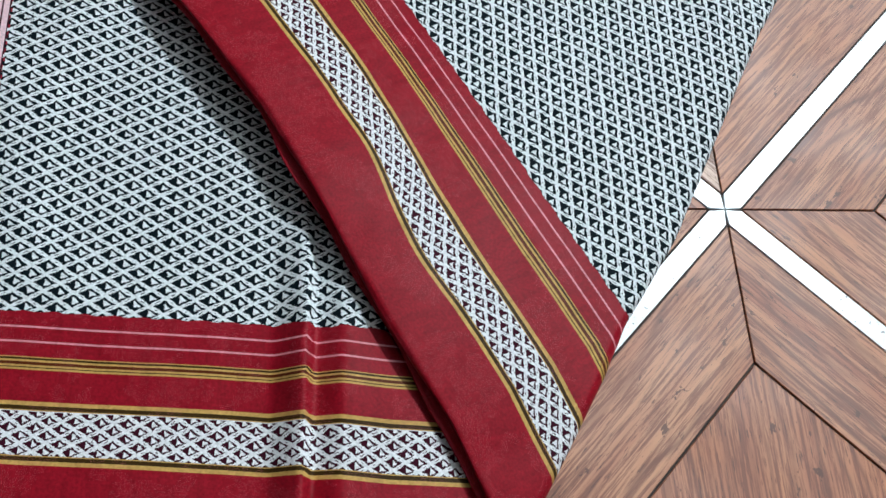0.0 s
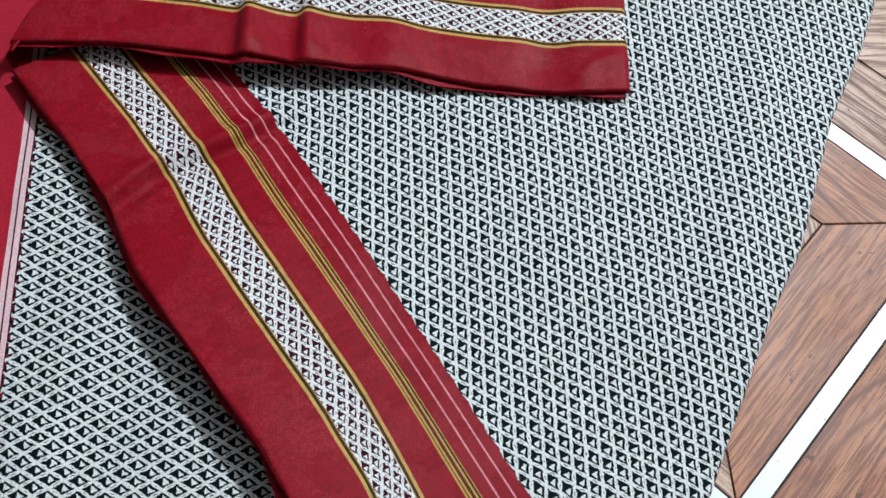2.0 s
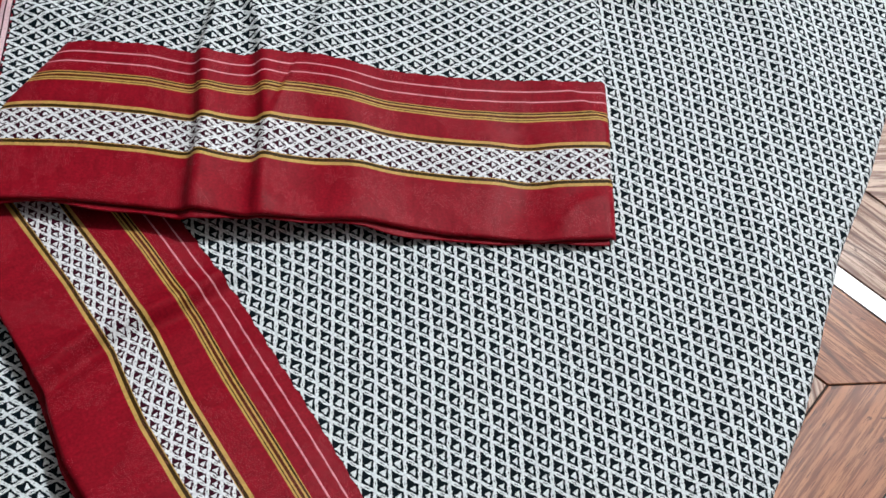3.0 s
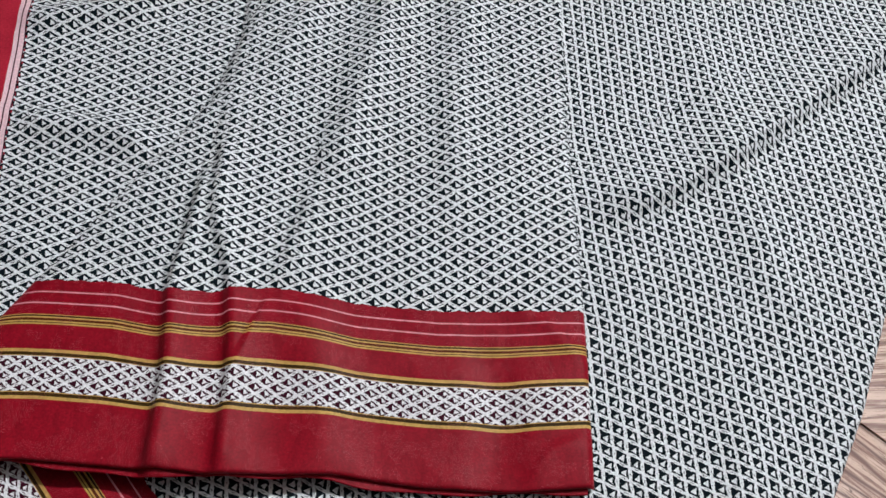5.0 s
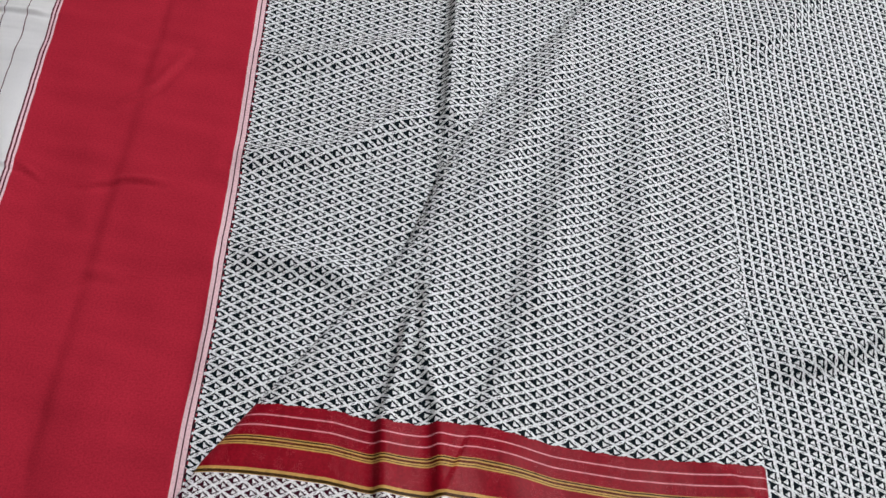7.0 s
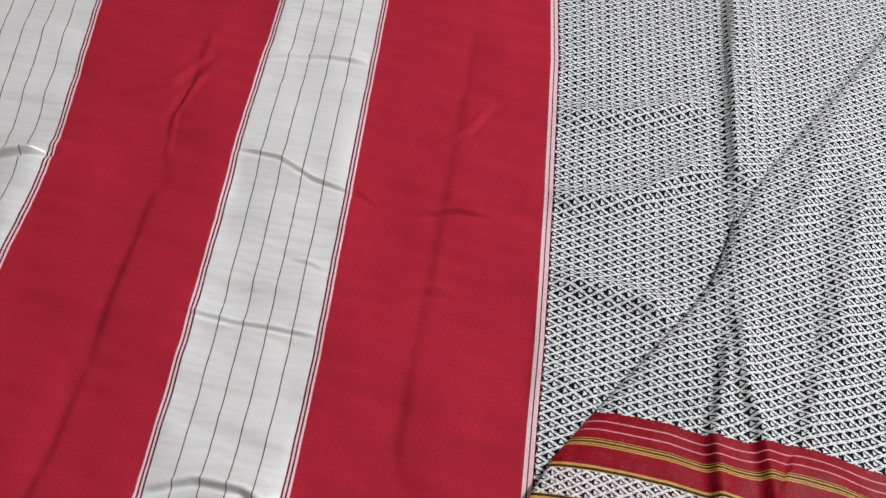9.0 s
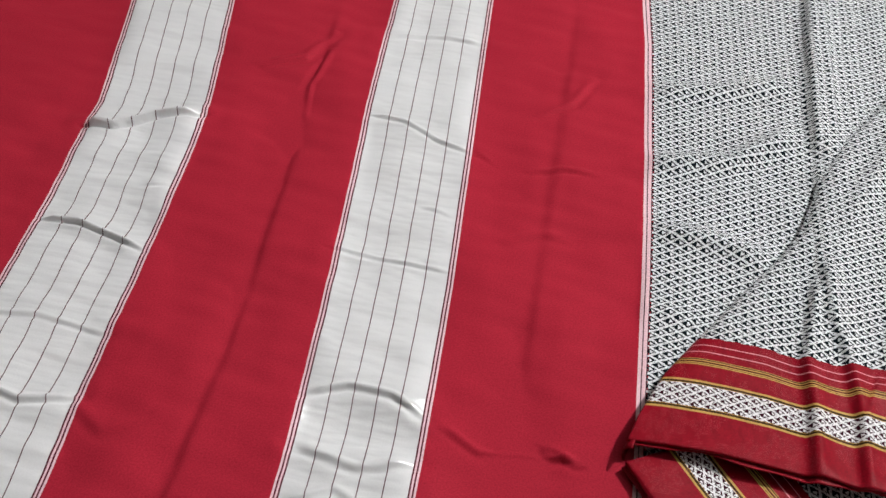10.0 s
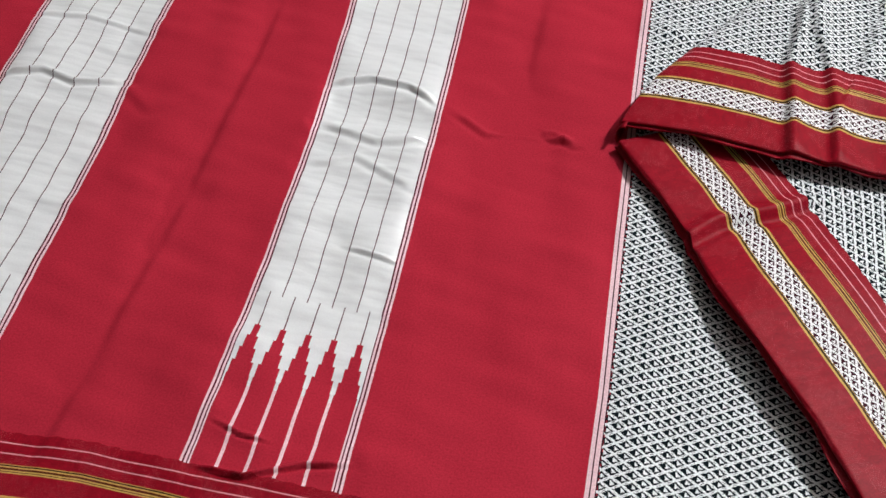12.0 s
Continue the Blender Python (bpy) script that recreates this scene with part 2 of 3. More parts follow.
# ---- room ----
# walls and ceiling are added out of view, to close the room and bounce light
W, E, S, N, H = -2.2, 2.2, -1.9, 2.4, 2.7
tagged(part("wall_north", box(W - 0.15, E + 0.15, N, N + 0.15, 0, H), M_WALL, None), "plain grey wall, out of view", "wall", kind="structure")
tagged(part("wall_south", box(W - 0.15, E + 0.15, S - 0.15, S, 0, H), M_WALL, None), "plain grey wall, out of view", "wall", kind="structure")
tagged(part("wall_east", box(E, E + 0.15, S, N, 0, H), M_WALL, None), "plain grey wall, out of view", "wall", kind="structure")
tagged(part("wall_west", box(W - 0.15, W, S, N, 0, H), M_WALL, None), "plain grey wall, out of view", "wall", kind="structure")
tagged(part("ceiling", box(W - 0.15, E + 0.15, S - 0.15, N + 0.15, H, H + 0.15), M_CEIL, None), "plain light grey ceiling, out of view", "ceiling", kind="structure")

# unseen lamp added around the light, with invented holder, cord and rose
lamp = new("added_lamp")
lamp.location = BULB
tagged(lamp, "unseen white bulb on a ceiling cord, added as the light source", "lamp")
bm = bmesh.new()
bmesh.ops.create_uvsphere(bm, u_segments=24, v_segments=16, radius=0.034)
for v in bm.verts:
    if v.co.z > 0:
        v.co.z *= 1.35
part("bulb", bm, M_GLOW, lamp)
bm = bmesh.new()
bmesh.ops.create_cone(bm, cap_ends=True, segments=20, radius1=0.015, radius2=0.022, depth=0.045, matrix=Matrix.Translation((0, 0, 0.062)))
part("holder", bm, M_STEEL, lamp)
part("cord", box(-0.004, 0.004, -0.004, 0.004, 0.084, H - BULB[2] - 0.012), M_STEEL, lamp)
part("ceiling_rose", box(-0.04, 0.04, -0.04, 0.04, H - BULB[2] - 0.014, H - BULB[2] - 0.001, 0.005), M_STEEL, lamp)


# ---- the saree ----
def smooth_noise(x, y, scale, seed, octaves=3):
    """Soft undulation in -1..1."""
    rng = np.random.RandomState(seed)
    total, norm = np.zeros_like(x), 0.0
    for o in range(octaves):
        for k in range(5):
            a, ph = rng.uniform(0, 2 * math.pi), rng.uniform(0, 6.28)
            f = 2 * math.pi / scale * (1.9 ** o) * rng.uniform(0.7, 1.3)
            total = total + np.sin((x * math.cos(a) + y * math.sin(a)) * f + ph) * 0.5 ** o
            norm += 0.5 ** o
    return total / norm * 2.0


def crease(x, y, points, height, width, shape="ridge", fade=0.02):
    """A ridge (or step) along a polyline of the plan."""
    out = np.zeros_like(x)
    best = np.full_like(x, 9.0)
    for (ax, ay), (bx, by) in zip(points[:-1], points[1:]):
        dx, dy = bx - ax, by - ay
        n2 = dx * dx + dy * dy
        t = np.clip(((x - ax) * dx + (y - ay) * dy) / n2, 0, 1)
        d = np.hypot(x - ax - t * dx, y - ay - t * dy)
        side = np.sign((x - ax) * dy - (y - ay) * dx)
        closer = d < np.abs(best)
        best = np.where(closer, d * np.where(side == 0, 1, side), best)
    first = np.hypot(x - points[0][0], y - points[0][1])
    last = np.hypot(x - points[-1][0], y - points[-1][1])
    win = np.clip(np.minimum(first, last) / fade, 0.15, 1)
    if shape == "ridge":
        out = np.exp(-(best / width) ** 2)
    elif shape == "tuck":
        out = np.exp(-(best / width) ** 2) - 0.8 * np.exp(-((best - 1.6 * width) / width) ** 2)
    else:
        out = 1 / (1 + np.exp(-np.clip(best / width, -40, 40))) * np.exp(-np.abs(best) / (width * 8))
    return height * out * win


def columns(width, inner, left=True, right=True):
    """Distances across a row, closer together at its edges."""
    near = np.array([0, 0.0003, 0.0009, 0.0018, 0.003, 0.0046, 0.0066, 0.0092, 0.0125])
    near = near * min(1.0, width / 0.032)
    mid = np.linspace(near[-1], width - near[-1], inner + 2)[1:-1]
    return np.concatenate([near, mid, width - near[::-1]])


def roll(e, r):
    """How far a rounded fold drops at the distance e from its edge."""
    k = np.clip(1 - e / np.maximum(r, 1e-6), 0, 1)
    return r * (1 - np.sqrt(1 - np.minimum(k, 0.9995) ** 2))


def sheet(name, parent, mat, X, Y, Z, U, V, thick, label):
    """A cloth with thickness from a grid of places and cloth coordinates."""
    n, m = X.shape
    top = np.stack([X, Y, Z], -1).reshape(-1, 3)
    low = top - np.array([0, 0, thick])
    uv = np.stack([U, V], -1).reshape(-1, 2)
    idx = np.arange(n * m).reshape(n, m)
    a, b, c, d = idx[:-1, :-1].ravel(), idx[:-1, 1:].ravel(), idx[1:, 1:].ravel(), idx[1:, :-1].ravel()
    p = top
    area = np.cross(p[b] - p[a], p[d] - p[a])[:, 2].sum()
    faces = np.stack([a, b, c, d], -1) if area > 0 else np.stack([a, d, c, b], -1)
    under = faces[:, ::-1] + n * m
    rim = np.concatenate([idx[0, :], idx[1:, -1], idx[-1, -2::-1], idx[-2:0:-1, 0]])
    nxt = np.roll(rim, -1)
    sides = np.stack([nxt, rim, rim + n * m, nxt + n * m], -1)
    if area <= 0:
        sides = sides[:, ::-1]
    allf = np.concatenate([faces, under, sides]).tolist()
    return tagged(mesh_object(name, np.concatenate([top, low]), allf, mat, parent, np.concatenate([uv, uv]), True), label)


saree = new("saree")
tagged(saree, "grey patterned silk saree with maroon borders, folded on the tiled floor", "saree")

RIGHT_Y = [0.15, 0.205, 0.229, 0.278, 0.299, 0.339, 0.384, 0.452, 0.484, 0.562, 0.605, 0.690, 0.90, 1.40]
RIGHT_X = [0.085, 0.107, 0.119, 0.146, 0.156, 0.182, 0.204, 0.237, 0.256, 0.287, 0.311, 0.349, 0.44, 0.64]


def right_x(y):
    return np.interp(y, RIGHT_Y, RIGHT_X)


HEM = 0.205
LEFT_Y = [0.50, 0.572, 0.590, 0.610, 0.627, 0.665, 0.715, 0.783, 0.845, 0.894, 0.923, 1.031, 1.12, 1.27]
LEFT_X = [-0.13, -0.123, -0.118, -0.110, -0.103, -0.080, -0.050, -0.010, 0.006, 0.027, 0.046, 0.107, 0.155, 0.235]
EDGE_Y = [0.50, 0.566, 0.63, 0.68, 0.75, 0.80, 0.87, 0.935, 1.056, 1.27]
EDGE_X = [0.178, 0.1785, 0.181, 0.182, 0.1825, 0.184, 0.187, 0.191, 0.200, 0.262]
DIR, NRM = np.array([0.5, -0.8660]), np.array([0.8660, 0.5])


def lower_edge(s):
    """Where the selvedge of the lower fold lies across its run."""
    return np.interp(s, [-1.2, -0.56, -0.50, -0.4625, -0.44, -0.425, -0.395, -0.355, -0.327, -0.29, -0.26, -0.224, -0.18, -0.12],
                     [0.16, 0.176, 0.185, 0.188, 0.186, 0.1855, 0.188, 0.193, 0.197, 0.197, 0.1965, 0.1965, 0.1985, 0.195])


def lower_grey(s):
    """Where the grey of the lower fold begins across its run."""
    return np.interp(s, [-1.2, -0.56, -0.50, -0.463, -0.43, -0.39, -0.33, -0.28, -0.18, -0.12],
                     [0.246, 0.262, 0.271, 0.2755, 0.277, 0.279, 0.281, 0.2825, 0.286, 0.281])


def base_height(x, y, flat):
    z = 0.0042 + 0.0014 * smooth_noise(x, y, 0.26, 3) + 0.0007 * smooth_noise(x, y, 0.07, 5)
    # ridge in the body by the lower fold
    off = x - np.interp(y, [0.19, 0.30, 0.36], [0.0290, 0.0280, 0.0250])
    near = np.clip((0.375 - y) / 0.07, 0, 1)
    z = z + near * np.interp(off, [-0.013, -0.002, 0.0, 0.0022, 0.0035, 0.013, 0.06], [0, 0.0085, 0.0098, 0.0018, 0.0012, 0.0070, 0])
    # creases beside the upper fold
    z = z + crease(x, y, [(0.004, 0.87), (0.003, 0.94), (0.004, 1.03), (0.007, 1.2)], 0.0150, 0.0022, "step")
    z = z + crease(x, y, [(0.020, 0.90), (0.020, 0.96), (0.021, 1.03), (0.024, 1.2)], 0.0030, 0.003)
    z = z + crease(x, y, [(-0.13, 0.84), (-0.06, 0.855), (-0.01, 0.90)], 0.0075, 0.010)
    z = z + crease(x, y, [(-0.12, 0.77), (-0.06, 0.765), (-0.03, 0.75)], 0.0070, 0.010)
    z = z + crease(x, y, [(-0.13, 0.93), (-0.07, 0.94), (-0.01, 0.965)], 0.0070, 0.011)
    z = z + crease(x, y, [(-0.12, 0.70), (-0.09, 0.69), (-0.07, 0.70)], 0.0034, 0.008)
    z = z + crease(x, y, [(-0.06, 0.47), (-0.09, 0.40), (-0.08, 0.30)], 0.0018, 0.014)
    # puckers of the white silk
    silk = 0.0
    for lo, hi in ((-0.328, -0.232), (-0.5495, -0.4535), (-0.771, -0.675)):
        silk = silk + 1 / (1 + np.exp(-(flat - lo - 0.006) / 0.003)) / (1 + np.exp((flat - hi + 0.006) / 0.003))
    z = z + silk * (0.0024 * smooth_noise(x * 0.30, y, 0.085, 31, 2) + 0.0002 * smooth_noise(x * 0.45, y, 0.022, 33))
    z = z + (0.0007 * smooth_noise(x * 0.5 + y * 0.3, y, 0.035, 37, 2) + 0.0016 * smooth_noise(x, y * 0.5 + x * 0.2, 0.10, 41, 2)) * (flat < -0.11)
    # wrinkles across the white stripes
    for pts, h, w in PALLU_WRINKLES:
        z = z + crease(x, y, pts, 0.7 * h, 0.5 * w, "tuck", 0.012) + crease(x, y, pts, 0.6 * h, 3.5 * w, "ridge", 0.012)
    # long soft folds along the pallu
    z = z + crease(x, y, [(-0.415, 1.0), (-0.40, 0.83), (-0.385, 0.60), (-0.39, 0.40), (-0.40, 0.25)], -0.0034, 0.0013, "step", 0.05)
    z = z + crease(x, y, [(-0.20, 1.05), (-0.195, 0.8), (-0.19, 0.55)], -0.0022, 0.0016, "step", 0.05)
    z = z + crease(x, y, [(-0.17, 0.57), (-0.165, 0.566), (-0.158, 0.568), (-0.150, 0.564)], 0.0038, 0.0022, "tuck", 0.01)
    z = z + crease(x, y, [(-0.235, 0.575), (-0.21, 0.562), (-0.17, 0.566)], 0.0015, 0.0026, "tuck", 0.01)
    z = z + crease(x, y, [(-0.401, 0.928), (-0.408, 0.879), (-0.401, 0.832)], 0.0036, 0.0026, "tuck", 0.012)
    z = z + crease(x, y, [(-0.454, 0.900), (-0.423, 0.915), (-0.408, 0.951)], 0.002, 0.004, "tuck", 0.012)
    z = z + crease(x, y, [(-0.179, 0.569), (-0.167, 0.573), (-0.158, 0.569), (-0.152, 0.567)], 0.0012, 0.0020, "tuck", 0.012)
    z = z + crease(x, y, [(-0.213, 0.883), (-0.191, 0.899), (-0.176, 0.936)], 0.0016, 0.003, "tuck", 0.012)
    z = z + crease(x, y, [(-0.213, 0.815), (-0.187, 0.821), (-0.160, 0.819)], 0.0014, 0.0026, "tuck", 0.012)
    z = z + crease(x, y, [(-0.219, 0.740), (-0.195, 0.751), (-0.175, 0.750)], 0.001, 0.004, "tuck", 0.012)
    z = z + crease(x, y, [(-0.473, 0.552), (-0.440, 0.529), (-0.423, 0.541)], 0.0008, 0.004, "tuck", 0.012)
    z = z + crease(x, y, [(-0.260, 0.830), (-0.239, 0.816)], 0.0010, 0.002, "tuck", 0.012)
    s, n = 0.5 * x - 0.866 * y, 0.866 * x + 0.5 * y
    beneath = (n > lower_edge(s) + 0.001) & (s > -0.55) | (y > 0.57) & (x > np.interp(y, LEFT_Y, LEFT_X) + 0.012)
    return np.maximum(np.where(beneath, np.minimum(z, 0.0034), z), 0.0018)


PALLU_WRINKLES = [
    ([(-0.572, 0.792), (-0.545, 0.793), (-0.515, 0.812), (-0.482, 0.822)], 0.0080, 0.0030),
    ([(-0.560, 0.690), (-0.53, 0.691), (-0.50, 0.684), (-0.472, 0.675)], 0.0046, 0.0028),
    ([(-0.50, 0.735), (-0.475, 0.742)], 0.002, 0.002),
    ([(-0.56, 0.60), (-0.52, 0.605), (-0.466, 0.60)], 0.0018, 0.004),
    ([(-0.553, 0.535), (-0.525, 0.545), (-0.50, 0.54), (-0.463, 0.55)], 0.0036, 0.004),
    ([(-0.351, 0.852), (-0.32, 0.848), (-0.29, 0.832), (-0.259, 0.824)], 0.0030, 0.0026),
    ([(-0.345, 0.705), (-0.30, 0.702), (-0.253, 0.700)], 0.0018, 0.003),
    ([(-0.326, 0.582), (-0.30, 0.592), (-0.27, 0.590), (-0.246, 0.578)], 0.0036, 0.004),
    ([(-0.323, 0.545), (-0.28, 0.535), (-0.245, 0.545)], 0.0026, 0.006),
    ([(-0.322, 0.505), (-0.29, 0.52), (-0.245, 0.50)], 0.0018, 0.005),
    ([(-0.277, 0.447), (-0.26, 0.444), (-0.238, 0.441)], 0.0026, 0.003),
    ([(-0.29, 0.76), (-0.26, 0.752)], 0.0018, 0.003),
    ([(-0.36, 0.96), (-0.32, 0.968), (-0.275, 0.965)], 0.0022, 0.004),
    ([(-0.315, 0.316), (-0.295, 0.310), (-0.275, 0.309)], 0.0030, 0.0022),
    ([(-0.315, 0.287), (-0.285, 0.287), (-0.255, 0.301), (-0.230, 0.307)], 0.0042, 0.0024),
]


PULLS = [
    ([0.34, 0.41, 0.56, 0.68, 0.73, 0.824, 0.905, 1.014, 1.2], [-0.002, 0, 0.009, 0.015, 0.018, 0.025, 0.041, 0.0625, 0.11]),
    ([0.29, 0.414, 0.533, 0.69, 0.849, 0.94, 1.046, 1.2], [-0.004, -0.004, 0.000, 0.0125, 0.029, 0.037, 0.044, 0.060]),
    ([0.29, 0.43, 0.552, 0.69, 0.84, 0.96, 1.064, 1.2], [0, 0.005, 0.010, 0.018, 0.030, 0.040, 0.048, 0.06]),
    ([0.317, 0.378, 0.493, 0.574, 0.658, 0.72, 0.846, 0.996, 1.023, 1.2], [-0.003, -0.002, 0.003, 0.006, 0.009, 0.0105, 0.0165, 0.0255, 0.028, 0.045]),
]


def build_base():
    ys = np.concatenate([[HEM, HEM + 0.0008, HEM + 0.002], np.linspace(HEM + 0.004, 1.12, 850), np.linspace(1.125, 1.33, 30)])
    grid = []
    for y in ys:
        xr = min(0.2, float(right_x(y)) - 0.014)
        flat = np.concatenate([np.linspace(-0.93, -0.70, 60)[:-1], np.linspace(-0.70, xr, 420)])
        at = [np.interp(y, ky, kx) for ky, kx in PULLS]
        pull = np.interp(flat, [-0.56, -0.4535, -0.3255, -0.232, -0.1065, 0.05], [at[0] * 1.05, at[0], at[1], at[2], at[3], 0.0])
        grid.append(np.stack([flat - pull, np.full_like(flat, y), flat, np.full_like(flat, y - HEM)], -1))
    g = np.array(grid)
    X, Y, U, V = (g[..., k] for k in range(4))
    wave = 0.004 * np.clip((0.5 - Y) / 0.3, 0, 1) * np.interp(X, [-0.5, -0.42, -0.37, -0.31, -0.23, -0.1, 0.0, 0.06], [-3.2, -2.6, -1.0, -1.2, -0.2, 2.2, 1.3, 0.3])
    Y = Y + wave
    Z = base_height(X, Y, U)
    sheet("base_panel", saree, M_BASE, X, Y, Z, U, V, 0.0011, "red pallu with white silk stripes joining the grey body")


build_base()

def lower_height(x, y, s, w):
    z = 0.0078 + 0.0009 * smooth_noise(x, y, 0.22, 11) + 0.0004 * smooth_noise(x, y, 0.06, 12)
    lift = np.interp(s, [-0.60, -0.56, -0.50, -0.4625, -0.445, -0.425, -0.40, -0.30, -0.22, -0.16, -0.12], [0.003, 0.005, 0.0065, 0.006, 0.009, 0.013, 0.0155, 0.0155, 0.010, 0.003, 0.0])
    z = z + lift * np.exp(-(np.maximum(w, 0) / 0.075) ** 1.5)
    z = z + 0.001 * np.exp(-((x + 0.11) ** 2 + (y - 0.56) ** 2) / 0.03 ** 2)
    z = z + crease(x, y, [(-0.085, 0.485), (-0.07, 0.497), (-0.053, 0.516), (-0.02, 0.533), (0.002, 0.548), (0.02, 0.555)], 0.0036, 0.0044, "tuck", 0.02)
    z = z + crease(x, y, [(0.40, 0.84), (0.31, 0.775), (0.273, 0.746), (0.239, 0.724), (0.19, 0.702)], 0.0140, 0.0028, "step", 0.03)
    z = z + crease(x, y, [(0.33, 1.1), (0.27, 1.032), (0.24, 0.99), (0.21, 0.958)], 0.0120, 0.0028, "step", 0.02)
    z = z + crease(x, y, [(0.20, 0.42), (0.235, 0.52), (0.26, 0.62)], 0.0030, 0.012, "ridge", 0.04)
    z = z + crease(x, y, [(0.29, 0.63), (0.27, 0.72), (0.26, 0.85)], 0.0034, 0.014, "ridge", 0.04)
    beneath = (y > 0.59) & (x > np.interp(y, LEFT_Y, LEFT_X) + 0.012) & (x < 0.17)
    return np.where(beneath, np.minimum(z, 0.0072), z)


def build_lower(name, shrink, drop, thick, label, under=False):
    hid_y, hid_x = [0.50, 0.55, 0.60, 0.75, 0.90, 1.05, 1.40], [-0.20, -0.14, -0.02, 0.06, 0.11, 0.16, 0.24]
    rows = []
    ss = np.concatenate([np.linspace(-0.1245, -0.57, 240), np.linspace(-0.573, -0.98, 160)])
    for s in ss:
        start = s * DIR + float(lower_edge(s)) * NRM
        w = np.linspace(0, 1.2, 2401)
        px, py = start[0] + w * NRM[0], start[1] + w * NRM[1]
        past = px > right_x(py)
        w1 = w[np.argmax(past)] if past.any() else 0.02
        w0 = 0.0
        if s < -0.552:
            ok = px > np.interp(py, hid_y, hid_x)
            w0 = w[np.argmax(ok)]
        w1 = max(w1, w0 + 0.004)
        wiggle = shrink + (0.0011 * math.sin(s * 47) + 0.0008 * math.sin(s * 113 + 1) if under else 0.0005 * math.sin(s * 63))
        d = columns(w1 - w0 - 0.001, 170) + w0
        d = np.where(d < 0.02, d + wiggle * (1 - d / 0.02), d)
        if under:
            d = np.minimum(d, w1 - 0.006)
        bulge = (0.0022 * math.exp(-((s + 0.293) / 0.02) ** 2) - 0.0022 * math.exp(-((s + 0.243) / 0.02) ** 2)) * np.clip(d / 0.02, 0, 1) * np.clip((0.05 - d) / 0.02, 0, 1)
        wide = float(lower_grey(s) - lower_edge(s))
        near = min(1.0, max(0.0, (s + 0.34) / 0.07))
        first, last = 0.0282 - 0.0030 * near, 0.0506 - 0.0030 * near
        cloth = np.interp((d - bulge) / wide * 0.086, [-0.0086, 0, first, last, 0.0634 - 0.0008 * near, 0.0688, 0.0746, 0.0808, 0.086],
                          [-0.0086, 0, 0.0266, 0.0507, 0.0626, 0.0678, 0.0738, 0.0796, 0.086]) + np.maximum(0, d - wide)
        rows.append(np.stack([start[0] + d * NRM[0], start[1] + d * NRM[1], np.full_like(d, s), cloth, d - w0, w1 - d], -1))
    g = np.array(rows)
    X, Y, U, V, EL, ER = (g[..., k] for k in range(6))
    Z = lower_height(X, Y, U, V) - drop
    Z = Z - roll(ER, 0.0075) * (0.0 if under else 1.0) - roll(EL, 0.0016)
    Z = np.maximum(Z, 0.0045 if under else 0.0022)
    sheet(name, saree, M_FOLD, X, Y, Z, U, V, thick, label)


build_lower("lower_fold", 0.0, 0.0, 0.0012, "grey cloth with a slanting maroon border")
build_lower("lower_lining", -0.0020, 0.0034, 0.0010, "maroon edge of the layer beneath", True)

WAVE_X = [-0.14, -0.119, -0.068, -0.01, 0.016, 0.064, 0.104, 0.145, 0.18]
WAVE_LOW = [0.5775, 0.5775, 0.577, 0.572, 0.570, 0.5715, 0.567, 0.565, 0.567]
GREY_X = [-0.14, -0.10, -0.077, -0.04, -0.013, 0.033, 0.073, 0.111, 0.18]
GREY_Y = [0.667, 0.667, 0.667, 0.665, 0.659, 0.662, 0.655, 0.652, 0.653]


def upper_height(x, y):
    z = 0.0172 + 0.0045 * np.exp(-np.maximum(y - 0.57, 0) / 0.03) * np.clip((0.10 - x) / 0.10, 0, 1) + 0.0010 * smooth_noise(x, y, 0.20, 21) + 0.0004 * smooth_noise(x, y, 0.055, 22)
    z = z - 0.0040 * np.clip((x - 0.02) / 0.16, 0, 1) - 0.0025 * np.clip((y - 0.72) / 0.12, 0, 1) + 0.003 * np.exp(-((x + 0.08) / 0.05) ** 2) * np.clip((0.68 - y) / 0.1, 0, 1)
    z = z + crease(x, y, [(-0.015, 0.56), (-0.014, 0.62), (-0.017, 0.662), (-0.012, 0.69), (-0.006, 0.74)], 0.0100, 0.0015, "step", 0.02)
    z = z + crease(x, y, [(0.014, 0.56), (0.015, 0.62), (0.010, 0.67), (0.001, 0.70), (0.0, 0.76)], 0.0090, 0.0015, "step", 0.02)
    z = z + crease(x, y, [(0.03, 0.66), (0.043, 0.70), (0.048, 0.73)], 0.0075, 0.0022, "step", 0.02)
    z = z + crease(x, y, [(0.135, 0.56), (0.139, 0.60), (0.136, 0.64)], -0.0030, 0.012, "ridge", 0.02)
    z = z + crease(x, y, [(0.06, 0.56), (0.055, 0.62), (0.045, 0.665)], 0.0032, 0.014, "ridge", 0.02)
    z = z + crease(x, y, [(0.145, 0.568), (0.160, 0.585), (0.178, 0.592)], 0.0022, 0.0010, "step", 0.01)
    z = z + crease(x, y, [(0.158, 0.653), (0.169, 0.642), (0.180, 0.628)], 0.0022, 0.0008, "step", 0.006)
    z = z + crease(x, y, [(0.06, 0.72), (0.075, 0.80), (0.10, 0.90)], 0.0060, 0.012, "ridge", 0.03)
    z = z + crease(x, y, [(0.12, 0.70), (0.125, 0.80), (0.14, 0.95)], 0.0046, 0.011, "ridge", 0.03)
    z = z + crease(x, y, [(0.02, 0.80), (0.05, 0.86), (0.09, 0.97)], 0.0046, 0.008, "ridge", 0.03)
    return z


